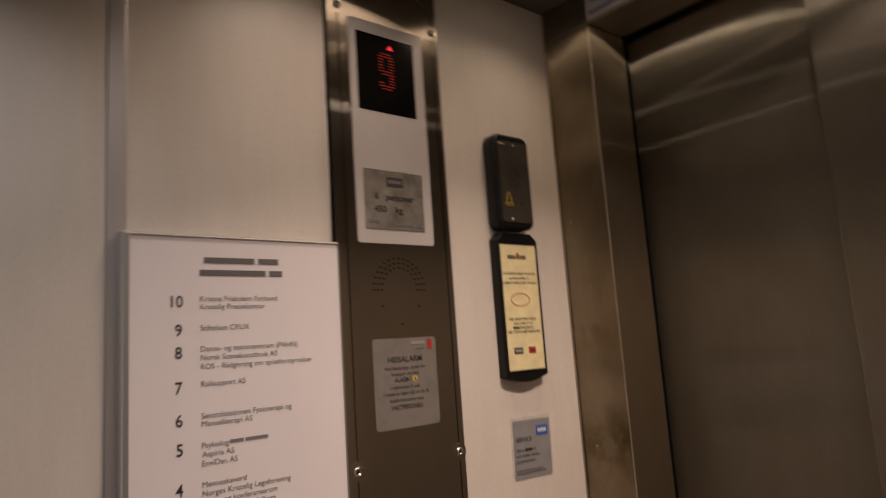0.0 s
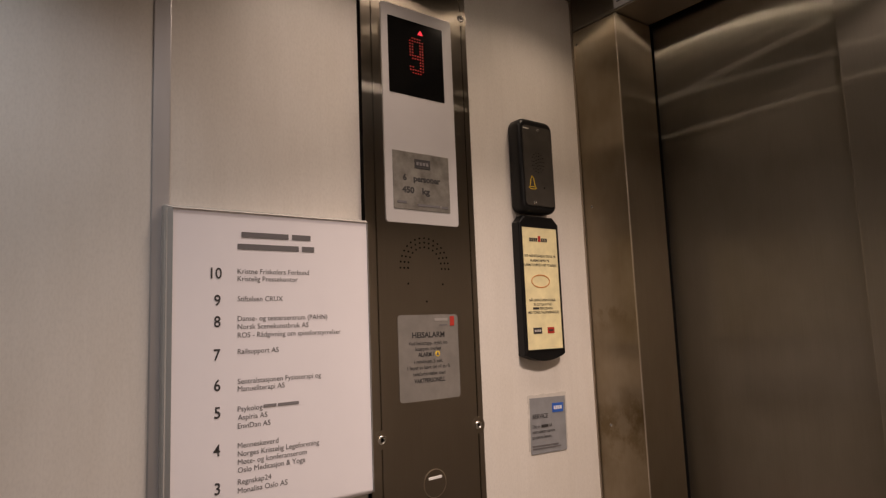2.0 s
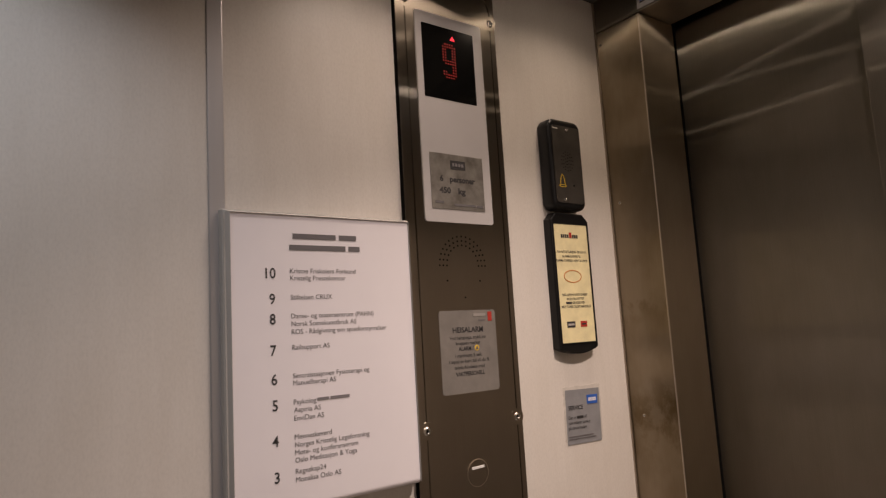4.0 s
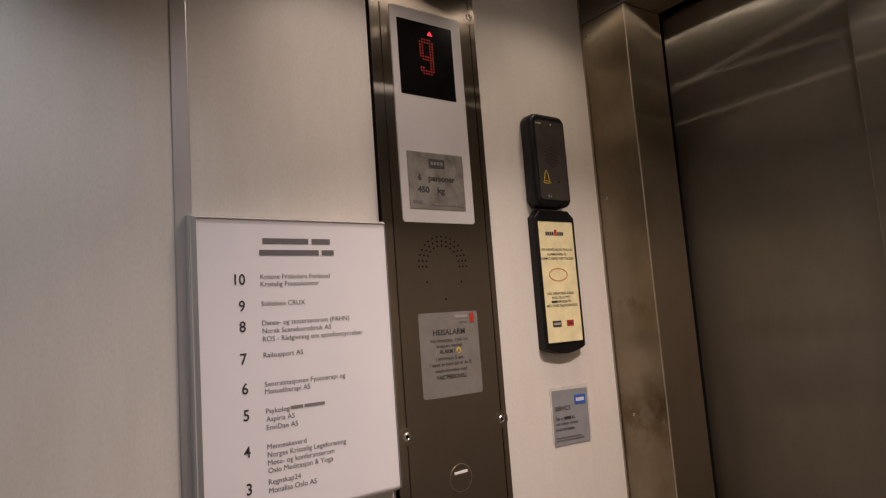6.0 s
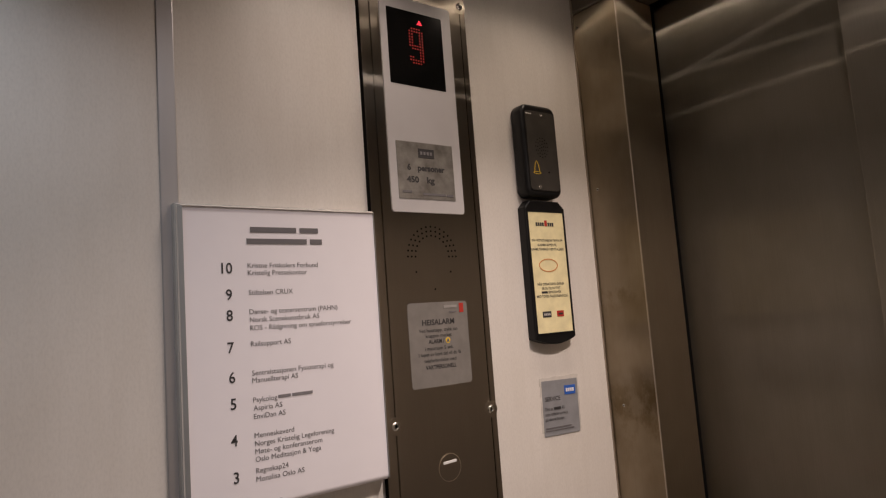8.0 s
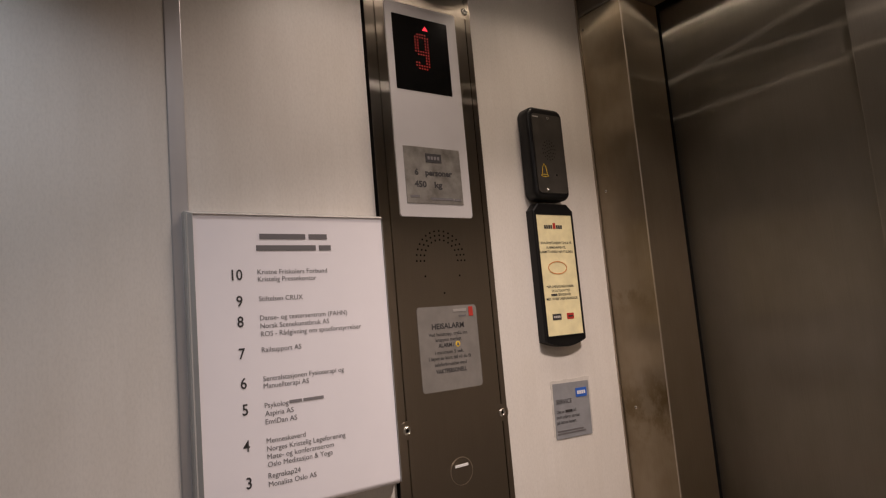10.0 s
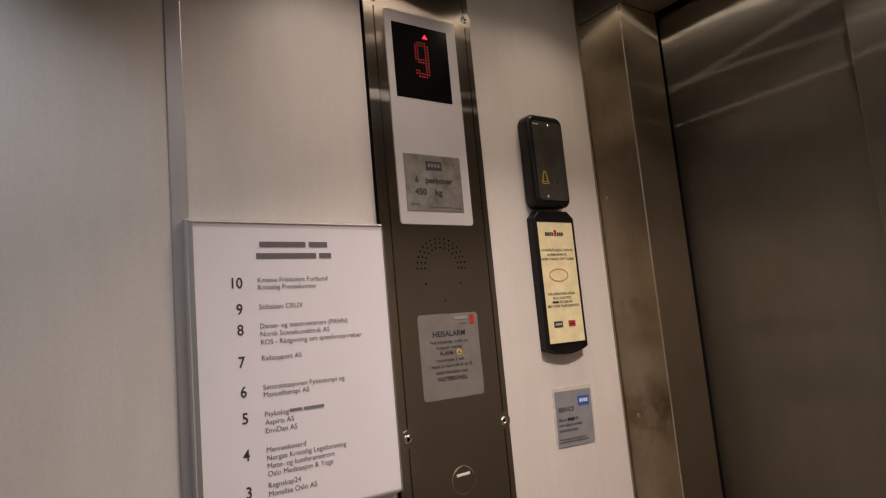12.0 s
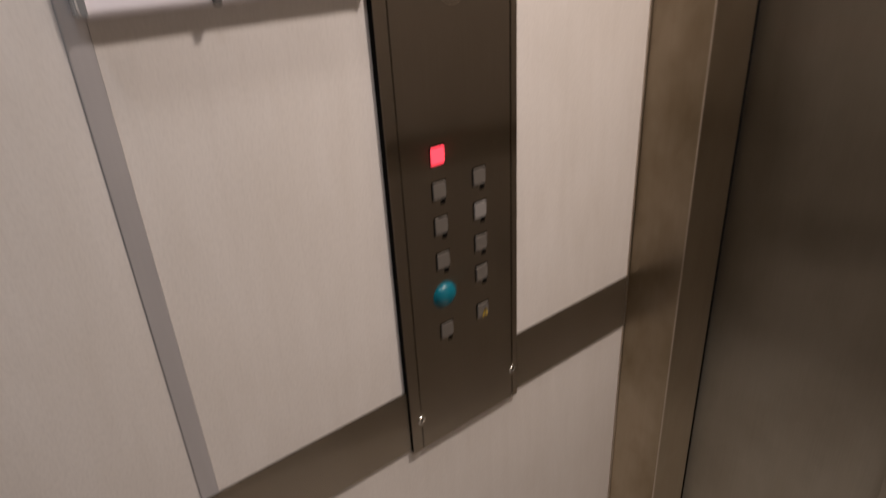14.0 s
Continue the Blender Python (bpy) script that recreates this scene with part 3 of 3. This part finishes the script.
def sloped_frame():
    """The holder's outer rim: sides slope from the wall to the paper's edge."""
    bm = bmesh.new()
    outer = [(-0.3090, 1.3550), (-0.3090, 1.6580), (-0.0865, 1.6580), (-0.0865, 1.3550)]
    inner = [(-0.3030, 1.3550), (-0.3030, 1.6545), (-0.0890, 1.6545), (-0.0890, 1.3550)]
    rows = []
    for pts, y in ((outer, -0.0004), (outer, -0.0130), (inner, -0.0205), (inner, -0.0170)):
        rows.append([bm.verts.new((x, y, z)) for x, z in pts])
    for a, b in zip(rows, rows[1:] + rows[:1]):
        for i in range(3):
            bm.faces.new((a[i], a[i + 1], b[i + 1], b[i]))
    for i in (0, 3):
        bm.faces.new([r[i] for r in rows])
    return bm


sp(part("rim", sloped_frame(), HOLDER, sign, "grey clear plastic rim"))


def curled_sheet():
    """The sheet of paper: flat, its lower edge rolled back under the holder."""
    bm = bmesh.new()
    profile = [(SY + 0.0005, z) for z in np.linspace(1.6552, 1.3588, 12)]
    r = 0.0062
    for k in range(1, 9):
        a = radians(80 * k / 8)
        profile.append((SY + 0.0005 + r * (1 - math.cos(a)), 1.3588 - r * math.sin(a)))
    profile.append((-0.0035, 1.3521))
    xs = np.linspace(-0.3028, -0.0893, 9)
    rows = [[(bm.verts.new((x, y, z)), bm.verts.new((x, y + 0.0006, z + 0.0006 * (k > 14)))) for x in xs] for k, (y, z) in enumerate(profile)]
    for a, b in zip(rows, rows[1:]):
        for i in range(8):
            for side in (0, 1):
                bm.faces.new((a[i][side], a[i + 1][side], b[i + 1][side], b[i][side]))
        for i in (0, 8):
            bm.faces.new((a[i][0], b[i][0], b[i][1], a[i][1]))
    for row in (rows[0], rows[-1]):
        for i in range(8):
            bm.faces.new((row[i][0], row[i + 1][0], row[i + 1][1], row[i][1]))
    return bm


sp(part("paper", curled_sheet(), PAPER, sign, "white printed paper sheet"))
TY = SY + 0.0001
for x0, x1, z in ((-0.2362, -0.1855, 1.6322), (-0.1815, -0.1601, 1.6322), (-0.2402, -0.1740, 1.6200), (-0.1702, -0.1561, 1.6200)):
    sp(bar(x0, x1, z, 0.0056, TY, INK_SOFT, sign))
NUMBERS = (("10", 1.5925), ("9", 1.5658), ("8", 1.5451), ("7", 1.5133), ("6", 1.4841), ("5", 1.4583), ("4", 1.4232), ("3", 1.3879))
for figure, z in NUMBERS:
    sp(lettering(figure, -0.2560 if figure == "10" else -0.2572, z - 0.0052, TY, 0.0104, INK, sign, align="right", weight=0.012, squeeze=0.9))
LINES = (
    ("Kristne Friskolers Forbund", 1.5949), ("Kristelig Pressekontor", 1.5874), ("Stiftelsen CRUX", 1.5672),
    ("Danse- og teatersentrum (PAHN)", 1.5476), ("Norsk Scenekunstbruk AS", 1.5395), ("ROS - Rådgivning om spiseforstyrrelser", 1.5312),
    ("Railsupport AS", 1.5152), ("Sentralstasjonen Fysioterapi og", 1.4861), ("Manuellterapi AS", 1.4789),
    ("Psykolog", 1.4596), ("Aspiria AS", 1.4516), ("EnviDan AS", 1.4434),
    ("Menneskeverd", 1.4248), ("Norges Kristelig Legeforening", 1.4170), ("Møte- og konferanserom", 1.4093), ("Oslo Meditasjon & Yoga", 1.4017),
    ("Regnskap24", 1.3908), ("Monalisa Oslo AS", 1.3826),
)
probe = glyphs("Kristne Friskolers Forbund")
SQUEEZE = 0.0778 / ((max(v.co.x for v in probe.verts) - min(v.co.x for v in probe.verts)) * 0.0050 / CAP)
probe.free()
for words, z in LINES:
    sp(lettering(words, -0.2402, z - 0.0024, TY, 0.0050, INK_SOFT, sign, squeeze=SQUEEZE))
sp(bar(-0.2140, -0.2005, 1.4600, 0.0030, TY, INK_PALE, sign))
sp(bar(-0.1988, -0.1760, 1.4600, 0.0030, TY, INK_PALE, sign))
shift(sign, *SIGN_PARTS)
for ob in SIGN_PARTS:
    ob.matrix_parent_inverse = Matrix.Translation((0.2, 0.0012, -1.35))

# small dark mark at the sign's foot, built as a raised tab
tagged(part("sheet_tab", prism([(-0.2232, 1.3600), (-0.2168, 1.3600), (-0.2172, 1.3545), (-0.2185, 1.3528), (-0.2215, 1.3528), (-0.2228, 1.3545)], -0.0150, -0.0208, 0.0008), HOLDER_DARK),
       "small dark grey tab under the directory sheet", "clip")

# ---- emergency intercom ----
intercom = thing("emergency_intercom", (0.195, 0, 1.69), "black plastic emergency intercom box with grey faceplate", "intercom")
IY = -0.0235
body = part("body", loft(0.1575, 0.2262, 1.6870, 1.8225, 0.013, ((0.0015, 0.0), (0.0, -0.003), (0.0, IY + 0.006), (0.0006, IY + 0.0032), (0.0020, IY + 0.0012), (0.0038, IY + 0.0003), (0.0055, IY))), BLACK, intercom)
for p in body.data.polygons:
    p.use_smooth = len(p.vertices) == 4
face = part("faceplate", plate(0.1632, 0.2208, 1.6965, 1.8120, 0.006, IY + 0.001, IY - 0.0012, 0.0004), FACEPLATE, intercom, "dark grey metal faceplate")
FY = IY - 0.0012
s1, s2 = screw(0.1936, 1.8065, FY, 0.0024, intercom), screw(0.1797, 1.7007, FY, 0.0024, intercom)
holes = [(0.1905, 1.7590)]
for rad, count in ((0.0050, 6), (0.0098, 11), (0.0142, 15)):
    for i in range(count):
        a = 2 * math.pi * (i + 0.3) / count
        holes.append((0.1905 + rad * 0.85 * math.cos(a), 1.7590 + rad * math.sin(a)))
hm, hobs = None, []
for hx, hz in holes:
    if hm is None:
        o = part("grille_hole", prism(circle(0, 0, 0.0008, n=8), 0, -0.0002), DARK, intercom)
        hm = o.data
    else:
        o = new("grille_hole", hm)
        o.parent = intercom
    o.location = (hx, FY - 0.0001, hz)
    hobs.append(o)
led = part("indicator_lamp", prism(circle(0.2010, 1.7235, 0.0014, n=12), FY + 0.0002, FY - 0.0008, 0.0003), BLACK, intercom)
bl = bell(0.1772, 1.7215, 0.0170, FY - 0.0004, YELLOW, intercom, 0.0006)
mk = bar(0.1645, 0.1750, 1.8072, 0.0016, FY - 0.0002, HOLDER, intercom)
shift(intercom, body, face, s1, s2, *hobs, led, bl, mk)

# ---- alarm notice plate under it ----
notice = thing("alarm_notice", (0.195, 0, 1.48), "cream alarm notice card in black plastic frame", "notice")


def notice_outline():
    pts = [(0.1606, 1.4885)]
    for i in range(1, 12):
        f = i / 12
        pts.append((0.1606 + f * 0.0801, 1.4885 - 0.0085 * math.sin(math.pi * f)))
    return pts + [(0.2407, 1.4885), (0.2407, 1.6745), (0.2290, 1.6850), (0.1710, 1.6850), (0.1606, 1.6745)]


NY = -0.0132
fr = part("frame", prism(notice_outline(), 0.0, NY - 0.0012, 0.0022, 2), BLACK, notice, "black plastic frame")
lip = part("lip", rect_ring(0.1628, 0.2367, 1.4942, 1.6702, 0.0021, NY - 0.0010, NY - 0.0024), BLACK, notice)
card = part("card", plate(0.1650, 0.2345, 1.4963, 1.6680, 0.0006, NY, NY - 0.0018), CREAM, notice, "cream printed card")
NT = NY - 0.0021
NP = [*[bar(0.1785 + k * 0.0042, 0.1816 + k * 0.0042, 1.6505, 0.0052, NT, INK, notice) for k in range(4)], bar(0.1958, 0.2008, 1.6520, 0.0085, NT, RED, notice), *[bar(0.2022 + k * 0.0042, 0.2053 + k * 0.0042, 1.6505, 0.0052, NT, INK, notice) for k in range(3)],
      part("oval", ring(0.1966, 1.5915, 0.0185, 0.0094, 0.0012, NT + 0.0002, NT - 0.0002), ORANGE, notice, "orange printed oval"),
      bar(0.1768, 0.1935, 1.5222, 0.0085, NT, INK, notice), *[bar(0.1790 + k * 0.0033, 0.1812 + k * 0.0033, 1.5222, 0.0030, NT - 0.0004, HOLDER, notice) for k in range(4)],
      bar(0.2050, 0.2185, 1.5222, 0.0085, NT, RED, notice), bar(0.2075, 0.2160, 1.5222, 0.0022, NT - 0.0004, INK, notice)]
for words, x, z, w in (("I EN NØDSITUASJON TRYKK PÅ", 0.1982, 1.6274, 0.0630), ("ALARMKNAPPEN TIL", 0.1976, 1.6208, 0.0390), ("ALARMLYS HØRES I HØYTTALEREN", 0.1972, 1.6146, 0.0660),
                       ("NÅR OPERATØREN SVARER", 0.1981, 1.5648, 0.0530), ("ER DU TILKNYTTET", 0.1984, 1.5588, 0.0360), ("MED TOVEIS TALEFORBINDELSE", 0.1993, 1.5476, 0.0610)):
    NP.append(lettering(words, x, z - 0.0017, NT, 0.0034, INK, notice, width=w, align="centre", weight=0.01))
NP.append(bar(0.1785, 0.1900, 1.5532, 0.0030, NT, INK, notice))
NP.append(lettering("SERVICESENTER", 0.1915, 1.5515, NT, 0.0034, INK, notice, width=0.0260, weight=0.01))
shift(notice, fr, lip, card, *NP)
notice.scale = (0.9935, 1, 0.9935)
notice.location.x -= 0.0043

# ---- service label ----
service = thing("service_label", (0.2055, 0, 1.391), "grey service label taped to laminate wall", "label")
VT = -0.0016


def torn_outline():
    """The tape's ragged edge, once round the label."""
    rng = random.Random(4)
    pts = []
    for a, b, n in (((0.1738, 1.3580), (0.2505, 1.3560), 9), ((0.2505, 1.3560), (0.2508, 1.4335), 14), ((0.2508, 1.4335), (0.1738, 1.4318), 12), ((0.1738, 1.4318), (0.1738, 1.3580), 16)):
        for k in range(n):
            f = k / n
            pts.append((a[0] + (b[0] - a[0]) * f + rng.uniform(-0.0009, 0.0009), a[1] + (b[1] - a[1]) * f + rng.uniform(-0.0009, 0.0009)))
    return pts


VP = [part("tape", prism(torn_outline(), -0.0001, -0.0005), plastic("tape_film", (0.60, 0.57, 0.53), 0.25), service, "yellowed clear tape"),
      part("sheet", plate(0.1768, 0.2478, 1.3525, 1.4278, 0.0008, -0.0006, -0.0011), GREY_LABEL, service, "grey label sheet"),
      bar(0.2205, 0.2425, 1.4125, 0.0125, VT, BLUE, service), *[bar(0.2232 + k * 0.0043, 0.2262 + k * 0.0043, 1.4125, 0.0048, VT - 0.0004, WHITE, service) for k in range(4)],
      lettering("SERVICE", 0.1812, 1.4000, VT, 0.0058, INK, service, width=0.0300, weight=0.01),
      lettering("Det er", 0.1808, 1.3872, VT, 0.0045, INK, service, width=0.0150),
      bar(0.1975, 0.2110, 1.3892, 0.0036, VT, INK, service),
      lettering("AS", 0.2125, 1.3872, VT, 0.0045, INK, service, width=0.0060),
      lettering("som utfører service", 0.1803, 1.3801, VT, 0.0045, INK, service, width=0.0440),
      lettering("på denne heisen.", 0.1800, 1.3730, VT, 0.0045, INK, service, width=0.0375),
      bar(0.1795, 0.2300, 1.3632, 0.0016, VT, INK_SOFT, service), bar(0.1795, 0.2350, 1.3598, 0.0016, VT, INK_SOFT, service)]
for ob in VP:
    ob.matrix_parent_inverse = Matrix.Translation((-0.2115, 0, -1.39))
service.rotation_euler = (0, radians(1.6), 0)

# ---- label on the transom ----
head = thing("transom_label", (X_FRONT, -0.185, 2.003), "pale printed label stuck on steel transom", "label")
HP = [part("sheet", box((X_FRONT - 0.0009, -0.2855, 1.9995), (X_FRONT - 0.0002, -0.0845, 2.0460)), plastic("pale_film", (0.50, 0.50, 0.52), 0.4), head)]
for y0, y1, z, h, mat in ((-0.2780, -0.0900, 2.0085, 0.0020, INK), (-0.2780, -0.0900, 2.0110, 0.0014, BLUE), (-0.1800, -0.0950, 2.0270, 0.0040, INK_SOFT), (-0.2600, -0.1000, 2.0350, 0.0040, INK_SOFT)):
    HP.append(part("printed_bar", box((X_FRONT - 0.0015, y0, z - h / 2), (X_FRONT - 0.0010, y1, z + h / 2)), mat, head))
shift(head, *HP)
